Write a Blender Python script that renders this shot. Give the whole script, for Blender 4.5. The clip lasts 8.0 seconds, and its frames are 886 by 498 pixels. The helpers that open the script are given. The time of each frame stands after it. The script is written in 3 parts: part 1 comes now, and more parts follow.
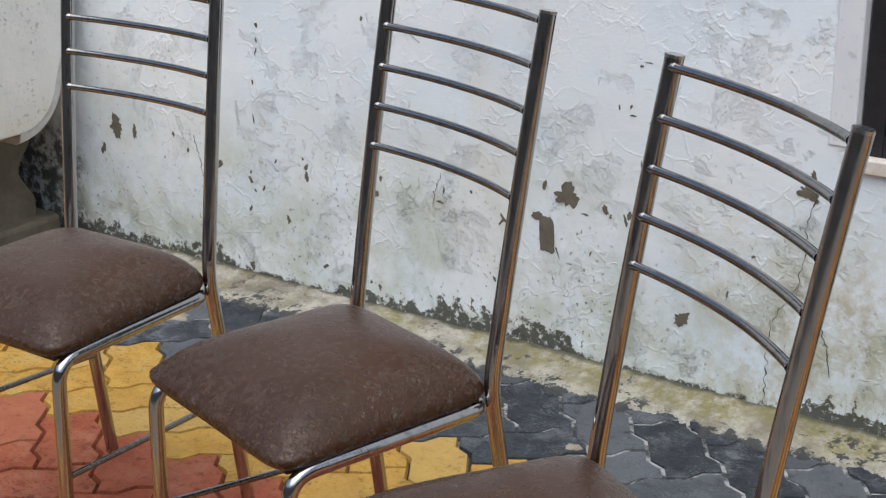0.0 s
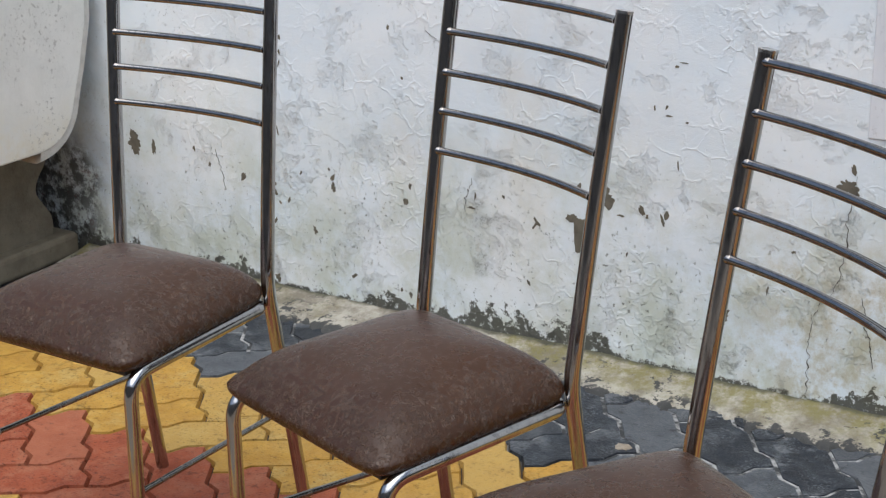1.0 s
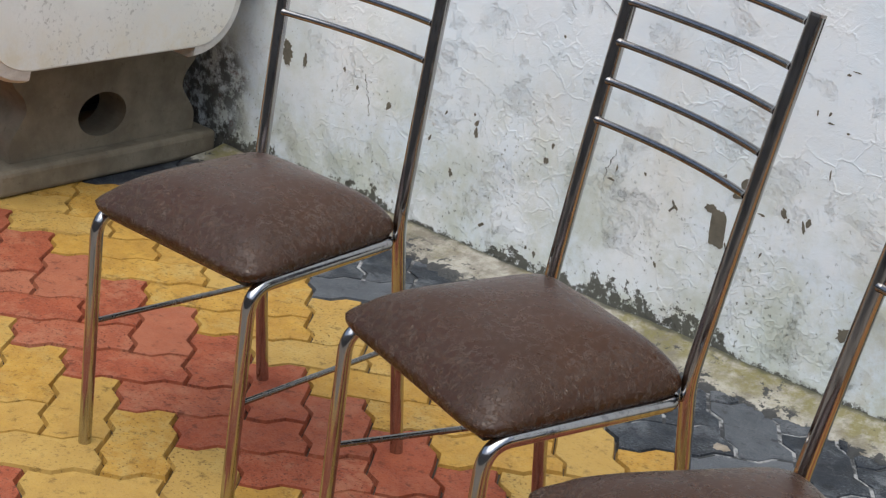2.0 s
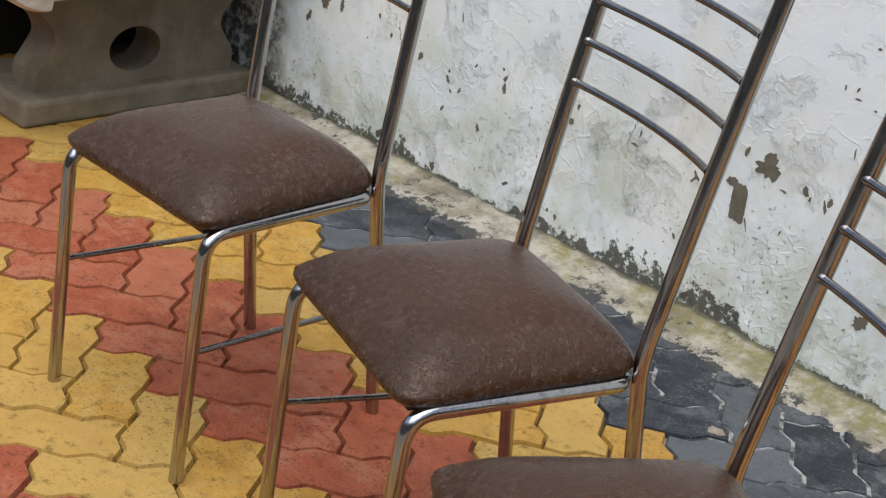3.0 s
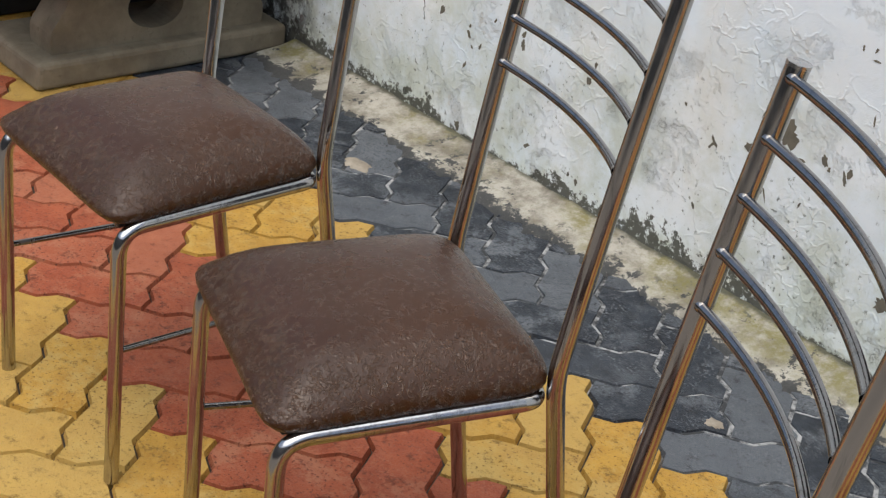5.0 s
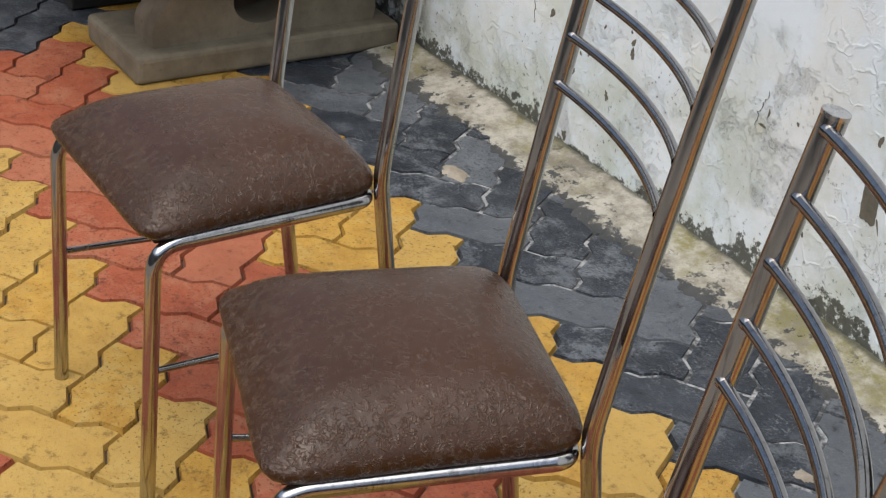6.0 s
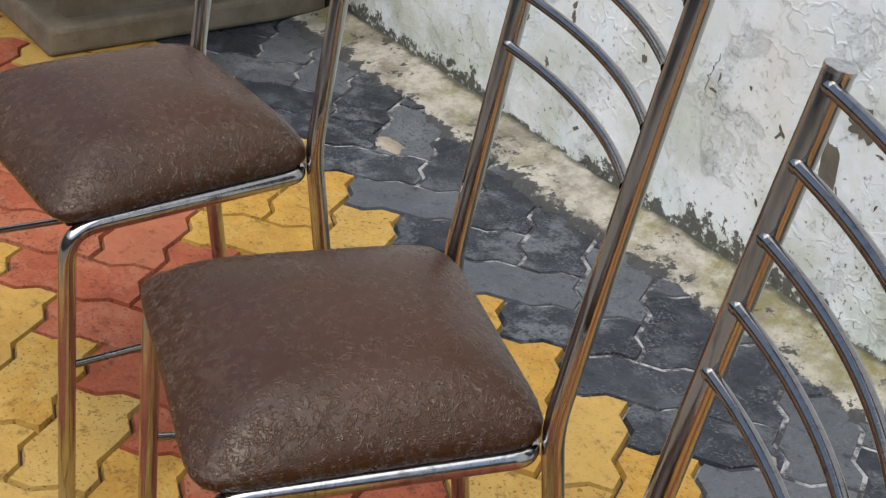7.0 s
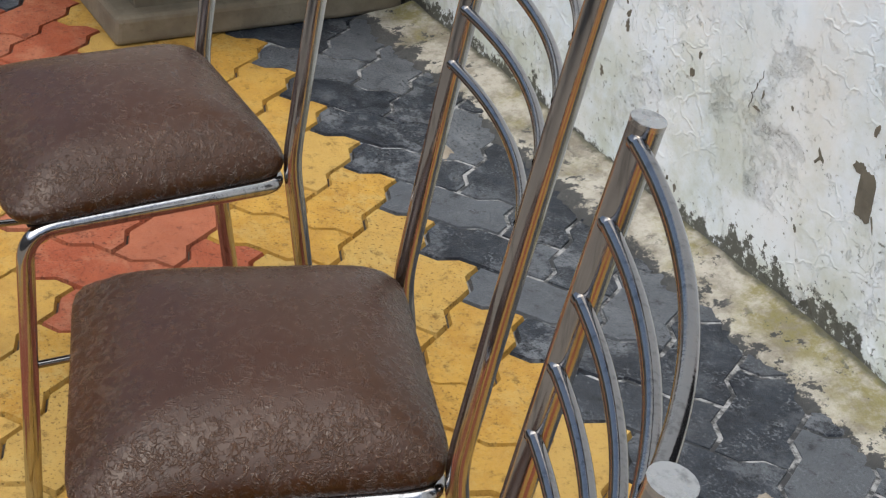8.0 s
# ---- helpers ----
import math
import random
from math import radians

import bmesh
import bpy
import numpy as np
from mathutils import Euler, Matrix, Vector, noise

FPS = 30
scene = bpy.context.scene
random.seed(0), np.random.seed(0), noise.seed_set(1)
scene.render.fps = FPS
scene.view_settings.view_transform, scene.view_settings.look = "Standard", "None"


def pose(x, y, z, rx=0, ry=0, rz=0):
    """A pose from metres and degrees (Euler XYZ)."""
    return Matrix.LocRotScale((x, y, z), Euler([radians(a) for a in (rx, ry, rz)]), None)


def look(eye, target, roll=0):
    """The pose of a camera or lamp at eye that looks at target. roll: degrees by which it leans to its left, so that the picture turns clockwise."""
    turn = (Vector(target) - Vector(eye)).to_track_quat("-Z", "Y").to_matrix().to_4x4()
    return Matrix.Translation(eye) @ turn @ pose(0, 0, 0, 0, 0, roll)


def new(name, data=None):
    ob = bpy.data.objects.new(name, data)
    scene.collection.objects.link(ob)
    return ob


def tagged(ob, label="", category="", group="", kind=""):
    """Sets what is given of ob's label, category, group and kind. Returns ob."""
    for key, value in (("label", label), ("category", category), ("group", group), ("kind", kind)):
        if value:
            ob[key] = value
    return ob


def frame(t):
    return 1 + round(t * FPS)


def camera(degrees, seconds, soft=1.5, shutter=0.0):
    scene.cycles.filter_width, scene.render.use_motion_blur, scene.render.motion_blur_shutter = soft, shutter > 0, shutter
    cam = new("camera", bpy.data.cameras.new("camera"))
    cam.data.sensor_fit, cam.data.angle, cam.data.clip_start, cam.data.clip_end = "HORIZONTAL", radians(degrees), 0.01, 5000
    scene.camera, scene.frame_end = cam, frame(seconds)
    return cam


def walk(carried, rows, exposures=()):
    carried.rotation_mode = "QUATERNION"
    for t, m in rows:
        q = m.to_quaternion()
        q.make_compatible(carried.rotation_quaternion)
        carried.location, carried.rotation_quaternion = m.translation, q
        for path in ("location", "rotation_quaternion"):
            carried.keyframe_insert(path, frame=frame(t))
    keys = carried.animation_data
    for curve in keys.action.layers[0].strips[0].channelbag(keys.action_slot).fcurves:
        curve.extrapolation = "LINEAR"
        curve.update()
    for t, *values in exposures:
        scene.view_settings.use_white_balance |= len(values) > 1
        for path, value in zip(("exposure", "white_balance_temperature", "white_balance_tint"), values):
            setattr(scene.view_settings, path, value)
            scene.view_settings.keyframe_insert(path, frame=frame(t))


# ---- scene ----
cam = camera(31.562, 8.0, soft=1.2)
PATH = [
    (0.0, pose(0.9303, -2.6681, 1.3597, 70.3715, 0.2062, 34.7961)),
    (0.5, pose(0.8709, -2.7168, 1.3594, 70.5954, 1.0154, 33.8655)),
    (1.0, pose(0.7963, -2.7728, 1.3539, 70.7655, 1.3110, 32.6754)),
    (1.5, pose(0.7444, -2.7963, 1.3487, 70.6049, -0.3330, 32.8184)),
    (1.7, pose(0.7306, -2.7983, 1.3514, 69.6662, -3.9867, 34.9482)),
    (2.8, pose(0.8247, -2.5718, 1.3685, 66.0020, -9.4022, 45.6502)),
    (3.0, pose(0.8482, -2.5446, 1.3656, 65.8670, -8.7326, 45.5141)),
    (3.5, pose(0.8921, -2.4814, 1.3855, 65.5592, -6.9268, 45.1697)),
    (4.0, pose(0.9046, -2.3953, 1.4001, 64.2162, -7.6819, 46.5171)),
    (4.5, pose(0.8925, -2.2705, 1.4114, 62.9735, -7.4200, 48.4621)),
    (5.0, pose(0.9218, -2.1610, 1.4300, 62.1598, -5.8020, 51.1905)),
    (5.2, pose(0.9202, -2.1057, 1.4329, 61.8820, -5.5663, 53.6655)),
    (6.3, pose(0.8494, -1.9053, 1.4093, 60.9391, -4.8901, 58.0535)),
    (6.5, pose(0.8196, -1.9009, 1.3949, 60.9489, -4.6004, 56.6242)),
    (7.0, pose(0.7586, -1.8671, 1.3504, 60.2767, -5.3626, 55.0882)),
    (7.5, pose(0.7843, -1.7409, 1.3707, 59.6497, -6.3780, 57.0149)),
    (8.0, pose(0.8301, -1.6125, 1.3788, 59.1461, -4.5420, 62.1025)),
]
walk(cam, PATH, exposures=((0.0, 0.31, 6110, 6), (1.7, 0.32, 6140, 6), (3.0, 0.37, 6350, 6), (5.0, 0.40, 6360, 6), (8.0, 0.49, 6320, 6)))

# ---- world and light ----
world = bpy.data.worlds.new("overcast_sky")
scene.world = world
world.use_nodes = True
wn = world.node_tree.nodes
sky = wn.new("ShaderNodeTexSky")
sky.sky_type = "NISHITA"
sky.sun_disc = False
sky.sun_elevation = radians(70)
sky.sun_rotation = radians(159)
sky.air_density, sky.dust_density, sky.ozone_density = 1.0, 5.0, 1.0
wn["Background"].inputs["Strength"].default_value = 0.13
world.node_tree.links.new(sky.outputs["Color"], wn["Background"].inputs["Color"])

sun_data = bpy.data.lights.new("sun", "SUN")
sun_data.energy, sun_data.angle, sun_data.color = 1.4, radians(80), (1.0, 0.985, 0.96)
sun = new("sun", sun_data)
sun.matrix_world = look((0.5, -3.0, 7.0), (-0.4, -0.6, 0))


# ---- materials ----
class Nodes:
    """Short ways to wire a node material."""

    def __init__(self, name):
        self.mat = bpy.data.materials.new(name)
        self.mat.use_nodes = True
        self.tree = self.mat.node_tree
        self.bsdf = self.tree.nodes["Principled BSDF"]
        self.pos = self.tree.nodes.new("ShaderNodeNewGeometry").outputs["Position"]

    def put(self, socket, value):
        if hasattr(value, "is_output"):
            self.tree.links.new(value, socket)
        elif isinstance(value, tuple) and len(value) == 3 and socket.type == "RGBA":
            socket.default_value = (*value, 1)
        else:
            socket.default_value = value

    def set(self, **values):
        for key, value in values.items():
            self.put(self.bsdf.inputs[key.replace("_", " ")], value)
        return self.mat

    def noise(self, scale, detail=4.0, rough=0.55, vec=None, distort=0.0):
        n = self.tree.nodes.new("ShaderNodeTexNoise")
        self.put(n.inputs["Vector"], vec or self.pos)
        n.inputs["Scale"].default_value, n.inputs["Detail"].default_value = scale, detail
        n.inputs["Roughness"].default_value, n.inputs["Distortion"].default_value = rough, distort
        return n.outputs["Fac"]

    def cells(self, scale, feature="DISTANCE_TO_EDGE", vec=None):
        n = self.tree.nodes.new("ShaderNodeTexVoronoi")
        n.feature = feature
        self.put(n.inputs["Vector"], vec or self.pos)
        n.inputs["Scale"].default_value = scale
        return n.outputs["Distance"]

    def step(self, value, low, high, to0=0.0, to1=1.0):
        n = self.tree.nodes.new("ShaderNodeMapRange")
        n.interpolation_type = "SMOOTHSTEP"
        for key, v in zip(("Value", "From Min", "From Max", "To Min", "To Max"), (value, low, high, to0, to1)):
            self.put(n.inputs[key], v)
        return n.outputs["Result"]

    def math(self, op, a, b=0.0):
        n = self.tree.nodes.new("ShaderNodeMath")
        n.operation = op
        self.put(n.inputs[0], a)
        self.put(n.inputs[1], b)
        return n.outputs[0]

    def mul(self, *values):
        out = values[0]
        for v in values[1:]:
            out = self.math("MULTIPLY", out, v)
        return out

    def mix(self, fac, a, b):
        n = self.tree.nodes.new("ShaderNodeMix")
        n.data_type = "RGBA"
        self.put(n.inputs["Factor"], fac)
        self.put(n.inputs[6], a)
        self.put(n.inputs[7], b)
        return n.outputs[2]

    def axis(self, name):
        n = self.tree.nodes.new("ShaderNodeSeparateXYZ")
        self.put(n.inputs[0], self.pos)
        return n.outputs[name]

    def random(self):
        return self.tree.nodes.new("ShaderNodeObjectInfo").outputs["Random"]

    def island(self):
        return self.tree.nodes.new("ShaderNodeNewGeometry").outputs["Random Per Island"]

    def stretch(self, scale, turn=(0, 0, 0)):
        n = self.tree.nodes.new("ShaderNodeMapping")
        self.put(n.inputs["Vector"], self.pos)
        n.inputs["Scale"].default_value = scale
        n.inputs["Rotation"].default_value = [radians(a) for a in turn]
        return n.outputs[0]

    def bump(self, height, depth, strength=1.0, under=None):
        n = self.tree.nodes.new("ShaderNodeBump")
        self.put(n.inputs["Height"], height)
        n.inputs["Distance"].default_value, n.inputs["Strength"].default_value = depth, strength
        if under:
            self.put(n.inputs["Normal"], under)
        return n.outputs["Normal"]


def mat_steel(name, tint, rough):
    m = Nodes(name)
    smear = m.noise(35, 4)
    scratch = m.noise(1.0, 3, 0.6, m.stretch((260, 260, 30)))
    r = m.step(smear, 0.35, 0.75, rough, rough + 0.14)
    dirt = m.step(m.noise(90, 5, 0.65), 0.62, 0.78)
    colour = m.mix(m.mul(dirt, 0.45), tint, (0.20, 0.17, 0.14))
    smudge = m.step(m.noise(1.0, 4, 0.6, m.stretch((150, 150, 9))), 0.50, 0.72)
    colour = m.mix(m.mul(smudge, 0.6), colour, tuple(c * 0.35 for c in tint))
    return m.set(Base_Color=colour, Metallic=1.0, Roughness=r, Normal=m.bump(scratch, 0.0004, 0.25))


def mat_leatherette():
    """Brown vinyl embossed with short curled strokes, which shine along the rim; part of that sheen is painted pale.
    """
    m = Nodes("brown_leatherette")
    coords = m.tree.nodes.new("ShaderNodeTexCoord").outputs["Object"]

    def streaks(scale, at, width):
        line = m.math("ABSOLUTE", m.math("SUBTRACT", m.noise(scale, 2, 0.5, vec=coords, distort=1.7), at))
        return m.step(line, 0.0, width, 1.0, 0.0)

    veins = m.math("MAXIMUM", streaks(50, 0.5, 0.042), m.math("MAXIMUM", streaks(68, 0.45, 0.044), m.mul(streaks(88, 0.56, 0.044), 0.9)))
    split = m.tree.nodes.new("ShaderNodeSeparateXYZ")
    m.put(split.inputs[0], coords)
    rim = m.math("MAXIMUM", m.math("ABSOLUTE", split.outputs["X"]), m.math("ABSOLUTE", m.math("ADD", split.outputs["Y"], 0.18)))
    wear_sheen = m.step(m.math("ADD", rim, m.mul(m.noise(16, 4, vec=coords), 0.04)), 0.105, 0.190)
    strokes = m.mul(veins, m.step(m.noise(80, 2, vec=coords), 0.38, 0.58))
    tone = m.mix(m.step(m.noise(7, 3, vec=coords), 0.3, 0.7), (0.041, 0.0160, 0.0056), (0.050, 0.0196, 0.0070))
    # paler strokes towards the rim: sheen put into the base colour
    colour = m.mix(m.mul(strokes, m.step(wear_sheen, 0.0, 1.0, 0.03, 0.34)), tone, (0.165, 0.115, 0.084))
    crease = m.mul(m.math("MAXIMUM", streaks(72, 0.40, 0.045), streaks(96, 0.61, 0.045)), m.step(wear_sheen, 0.0, 1.0, 0.12, 0.34))
    colour = m.mix(crease, colour, (0.013, 0.0060, 0.0028))
    rough = m.math("SUBTRACT", m.step(m.noise(60, 3, vec=coords), 0.3, 0.7, 0.27, 0.33), m.mul(strokes, m.step(wear_sheen, 0.0, 1.0, 0.3, 1.0), 0.14))
    height = m.mul(m.math("SUBTRACT", strokes, m.mul(crease, 0.6)), m.step(wear_sheen, 0.0, 1.0, 0.22, 1.0))
    n = m.bump(height, 0.0012, 0.75)
    n = m.bump(m.noise(380, 2, vec=coords), 0.0003, 0.2, n)
    n = m.bump(m.noise(7, 2, vec=coords), 0.006, 0.12, n)
    return m.set(Base_Color=colour, Roughness=rough, Normal=n, Specular_IOR_Level=0.42)


def mat_paver(name, dark, light, pale, wet=0.0, random_by_object=True):
    m = Nodes(name)
    rnd = m.random() if random_by_object else m.island()
    other = m.math("FRACT", m.mul(rnd, 7.31))
    mottle = m.noise(16, 7, 0.70)
    grain = m.noise(260, 4, 0.7)
    colour = m.mix(m.step(mottle, 0.28, 0.72), dark, light)
    colour = m.mix(m.mul(m.step(rnd, 0.45, 1.0), 0.65), colour, pale)
    wear_sheen = m.mul(m.step(m.noise(9, 9, 0.78), 0.49, 0.60), m.step(other, 0.1, 0.9, 0.25, 0.95))
    colour = m.mix(wear_sheen, colour, pale)
    soil = m.mul(m.step(m.noise(30, 7, 0.75), 0.53, 0.67), 0.7)
    colour = m.mix(soil, colour, tuple(c * 0.32 for c in dark))
    pits = m.mul(m.step(m.noise(170, 3, 0.55), 0.57, 0.68), m.step(other, 0.0, 1.0, 0.3, 1.0))
    colour = m.mix(m.mul(pits, 0.85), colour, tuple(c * 0.35 for c in dark))
    fleck = m.mul(m.step(m.noise(190, 3, 0.6), 0.53, 0.62), m.step(m.noise(20, 4, 0.6), 0.42, 0.62))
    colour = m.mix(m.mul(fleck, 0.5 + 1.8 * wet), colour, pale)
    rough = m.step(m.noise(12, 5, 0.65), 0.3, 0.7, 0.52 - wet, 0.8 - wet)
    n = m.bump(grain, 0.0026, 0.9)
    n = m.bump(m.math("SUBTRACT", mottle, m.mul(pits, 0.7)), 0.005, 0.55, n)
    return m.set(Base_Color=colour, Roughness=rough, Normal=n, Specular_IOR_Level=0.38)


def mat_joint():
    m = Nodes("joint_sand")
    y = m.axis("Y")
    film = m.step(m.math("ADD", y, m.mul(m.noise(6, 5), 0.3)), -0.36, -0.22)
    colour = m.mix(m.noise(60, 5), (0.030, 0.024, 0.018), (0.075, 0.060, 0.045))
    colour = m.mix(m.mul(film, m.step(m.noise(40, 3), 0.3, 0.55)), colour, (0.33, 0.34, 0.34))
    return m.set(Base_Color=colour, Roughness=0.9, Normal=m.bump(m.noise(300, 3), 0.002, 0.6))


def ramp_x(m, x, stops, x0=-2.3, x1=0.4):
    """A value that follows x by straight stretches between the stops."""
    n = m.tree.nodes.new("ShaderNodeValToRGB")
    m.put(n.inputs[0], m.math("DIVIDE", m.math("SUBTRACT", x, x0), x1 - x0))
    while len(n.color_ramp.elements) < len(stops):
        n.color_ramp.elements.new(0.5)
    for el, (at, v) in zip(n.color_ramp.elements, stops):
        el.position = (at - x0) / (x1 - x0)
        el.color = (v, v, v, 1)
    return n.outputs[0]


MOULD = ((-2.2, 0.50), (-1.86, 0.32), (-1.78, 0.22), (-1.66, 0.42), (-1.60, 0.45), (-1.54, 0.14), (-1.25, 0.16), (-1.18, 0.42), (-1.07, 0.38), (-0.97, 0.24), (-0.92, 0.62), (-0.83, 0.58), (-0.77, 0.42), (-0.70, 0.60), (-0.63, 0.52), (-0.57, 0.13), (-0.14, 0.14), (-0.06, 0.42), (0.2, 0.5))


def mat_whitewash():
    m = Nodes("peeling_whitewash")
    x, z = m.axis("X"), m.axis("Z")
    cloud = m.noise(3.2, 5, 0.6)
    tone = m.mix(m.step(cloud, 0.3, 0.7), (0.760, 0.855, 0.925), (0.870, 0.910, 0.925))
    # older coats that show where flakes have come away
    ragged_noise = m.noise(6.0, 12, 0.74, distort=0.2)
    flake = m.step(ragged_noise, 0.535, 0.60)
    deep = m.step(ragged_noise, 0.62, 0.66)
    tone = m.mix(m.mul(flake, 0.16), tone, (0.72, 0.74, 0.72))
    tone = m.mix(m.mul(deep, 0.42), tone, (0.74, 0.705, 0.61))
    damp = m.mul(m.step(m.math("ADD", x, m.mul(m.noise(5, 5), 0.5)), -0.22, 0.12), m.step(m.math("ADD", z, m.mul(m.noise(6, 6), 0.45)), 0.42, 0.74, 1.0, 0.0), m.step(m.noise(13, 7, 0.72), 0.40, 0.62))
    tone = m.mix(m.mul(damp, 0.8), tone, (0.45, 0.40, 0.25))
    low = m.step(m.math("ADD", z, m.mul(m.noise(4, 5), 0.5)), 0.38, 0.88, 1.0, 0.0)
    algae = m.mul(low, m.step(m.noise(5.5, 7, 0.7), 0.38, 0.66))
    tone = m.mix(m.mul(algae, 0.70), tone, (0.50, 0.535, 0.41))
    cream = m.mul(m.step(m.noise(2.1, 6, 0.6, vec=m.stretch((1.6, 1, 0.7))), 0.52, 0.75), 0.40)
    tone = m.mix(cream, tone, (0.70, 0.665, 0.55))
    # specks, denser low down, and a few short cracks
    where = m.step(m.noise(3.1, 4), 0.46, 0.62)
    dense = m.math("MAXIMUM", m.mul(where, 0.40), m.mul(low, m.step(m.noise(4.4, 4), 0.38, 0.60, 0.25, 1.0)))
    speck = m.mul(m.step(m.noise(95, 5, 0.65), 0.63, 0.66), dense)
    spot = m.mul(m.step(m.noise(30, 6, 0.72, vec=m.stretch((1.1, 1, 0.9))), 0.66, 0.685), dense)
    warped = m.tree.nodes.new("ShaderNodeVectorMath")
    warped.operation = "MULTIPLY_ADD"
    jitter = m.tree.nodes.new("ShaderNodeTexNoise")
    jitter.inputs["Scale"].default_value, jitter.inputs["Detail"].default_value = 30, 4
    m.put(jitter.inputs["Vector"], m.pos)
    m.put(warped.inputs[0], jitter.outputs["Color"])
    warped.inputs[1].default_value = (0.06, 0.06, 0.06)
    m.put(warped.inputs[2], m.pos)
    curl = m.mul(m.step(m.cells(19, vec=warped.outputs[0]), 0.0, 0.10, 1.0, 0.0), m.step(m.noise(5, 5, 0.6), 0.44, 0.58))
    line = m.math("ABSOLUTE", m.math("SUBTRACT", m.noise(5.5, 6, 0.6, distort=0.8), 0.5))
    crack = m.mul(m.step(line, 0.0, 0.004, 1.0, 0.0), m.step(m.noise(4.3, 4), 0.58, 0.66), 0.30)
    lip = m.math("ABSOLUTE", m.math("SUBTRACT", ragged_noise, 0.60))
    lip = m.mul(m.step(lip, 0.0, 0.009, 1.0, 0.0), m.step(m.noise(8, 5, 0.65), 0.48, 0.58), m.step(z, 0.30, 0.60, 0.45, 0.12))
    run = m.mul(m.step(m.noise(1.0, 6, 0.70, m.stretch((60, 60, 17))), 0.70, 0.73), m.step(m.noise(4.0, 4, 0.6), 0.50, 0.60), m.step(z, 0.20, 0.55, 1.0, 0.15))
    crack = m.math("MAXIMUM", crack, m.math("MAXIMUM", lip, run))
    marks = m.math("MAXIMUM", m.math("MAXIMUM", speck, spot), crack)
    tone = m.mix(m.mul(marks, 0.80), tone, (0.15, 0.15, 0.12))
    # black mildew in a ragged band at the foot
    reach = m.mul(ramp_x(m, x, MOULD), 0.115, m.step(m.noise(26, 6, 0.72), 0.28, 0.70, 0.15, 1.45))
    mould = m.step(m.math("SUBTRACT", reach, m.math("SUBTRACT", z, 0.02)), -0.003, 0.006)
    mould = m.mul(mould, m.step(m.noise(70, 5, 0.7), 0.34, 0.46))
    tone = m.mix(m.mul(mould, 0.93), tone, (0.062, 0.060, 0.044))
    # by the tub: its shade painted in together with black dirt, and rust
    by_tub = m.mul(m.step(m.math("ADD", x, m.mul(m.noise(6, 5), 0.30)), -1.99, -1.87, 1.0, 0.0), m.step(m.math("ADD", z, m.mul(m.noise(7, 4), 0.2)), 0.34, 0.46, 1.0, 0.0))
    tub_shade_dirt = m.mul(by_tub, m.step(m.noise(24, 7, 0.7), 0.40, 0.56))
    tone = m.mix(m.mul(tub_shade_dirt, 0.9), tone, (0.055, 0.053, 0.048))
    rust = m.mul(by_tub, m.step(m.noise(15, 6, 0.7), 0.58, 0.66))
    tone = m.mix(m.mul(rust, 0.7), tone, (0.12, 0.045, 0.030))
    height = m.math("SUBTRACT", m.mul(cloud, 0.5), m.math("ADD", m.mul(m.math("ADD", flake, deep), 0.13), m.mul(marks, 0.3)))
    n = m.bump(m.noise(70, 8, 0.72), 0.0028, 0.45)
    n = m.bump(m.noise(14, 5, 0.6), 0.006, 0.25, n)
    n = m.bump(curl, 0.0016, 0.5, n)
    n = m.bump(height, 0.009, 1.0, n)
    return m.set(Base_Color=tone, Roughness=0.86, Normal=n)


def mat_plain(name, a, b, rough, scale=14.0, relief=0.002, metal=0.0):
    m = Nodes(name)
    f = m.noise(scale, 6, 0.62)
    colour = m.mix(m.step(f, 0.3, 0.7), a, b)
    colour = m.mix(m.mul(m.step(m.noise(scale * 5, 5, 0.65), 0.58, 0.72), 0.45), colour, tuple(c * 0.5 for c in a))
    n = m.bump(m.noise(scale * 14, 4), relief * 0.5, 0.5)
    return m.set(Base_Color=colour, Roughness=rough, Metallic=metal, Normal=m.bump(f, relief * 2, 0.6, n))


def mat_mortar():
    m = Nodes("cement_haunch")
    y = m.axis("Y")
    f = m.noise(11, 8, 0.72)
    fine = m.noise(48, 6, 0.7)
    colour = m.mix(m.step(f, 0.34, 0.62), (0.20, 0.18, 0.14), (0.46, 0.435, 0.375))
    colour = m.mix(m.mul(m.step(fine, 0.50, 0.66), 0.5), colour, (0.20, 0.18, 0.135))
    moss = m.mul(m.step(m.math("ADD", y, m.mul(m.noise(9, 5), 0.16)), -0.045, 0.05), m.step(m.math("ADD", m.noise(4.5, 6, 0.65), m.step(m.axis("X"), -1.3, -0.2, -0.04, 0.12)), 0.42, 0.58))
    moss = m.mul(moss, m.step(m.noise(38, 6, 0.72), 0.36, 0.60, 0.15, 1.0))
    colour = m.mix(m.mul(moss, 0.85), colour, (0.20, 0.18, 0.055))
    black_edge = m.step(m.math("ADD", y, m.mul(m.noise(26, 7, 0.72), 0.16)), -0.036, -0.026, 1.0, 0.0)
    tar = m.math("MAXIMUM", m.mul(m.step(m.noise(30, 7, 0.70), 0.555, 0.59), m.step(m.math("SUBTRACT", m.noise(5, 3), m.mul(y, 1.6)), 0.50, 0.64)), black_edge)
    colour = m.mix(m.mul(tar, 0.93), colour, (0.036, 0.039, 0.042))
    grime = m.step(m.math("ADD", y, m.mul(m.noise(30, 5), 0.03)), 0.0, 0.014)
    colour = m.mix(m.mul(grime, 0.85), colour, (0.07, 0.07, 0.045))
    n = m.bump(m.noise(150, 5), 0.0025, 0.7)
    return m.set(Base_Color=colour, Roughness=0.88, Normal=m.bump(m.math("ADD", f, m.mul(fine, 0.4)), 0.014, 0.8, n))


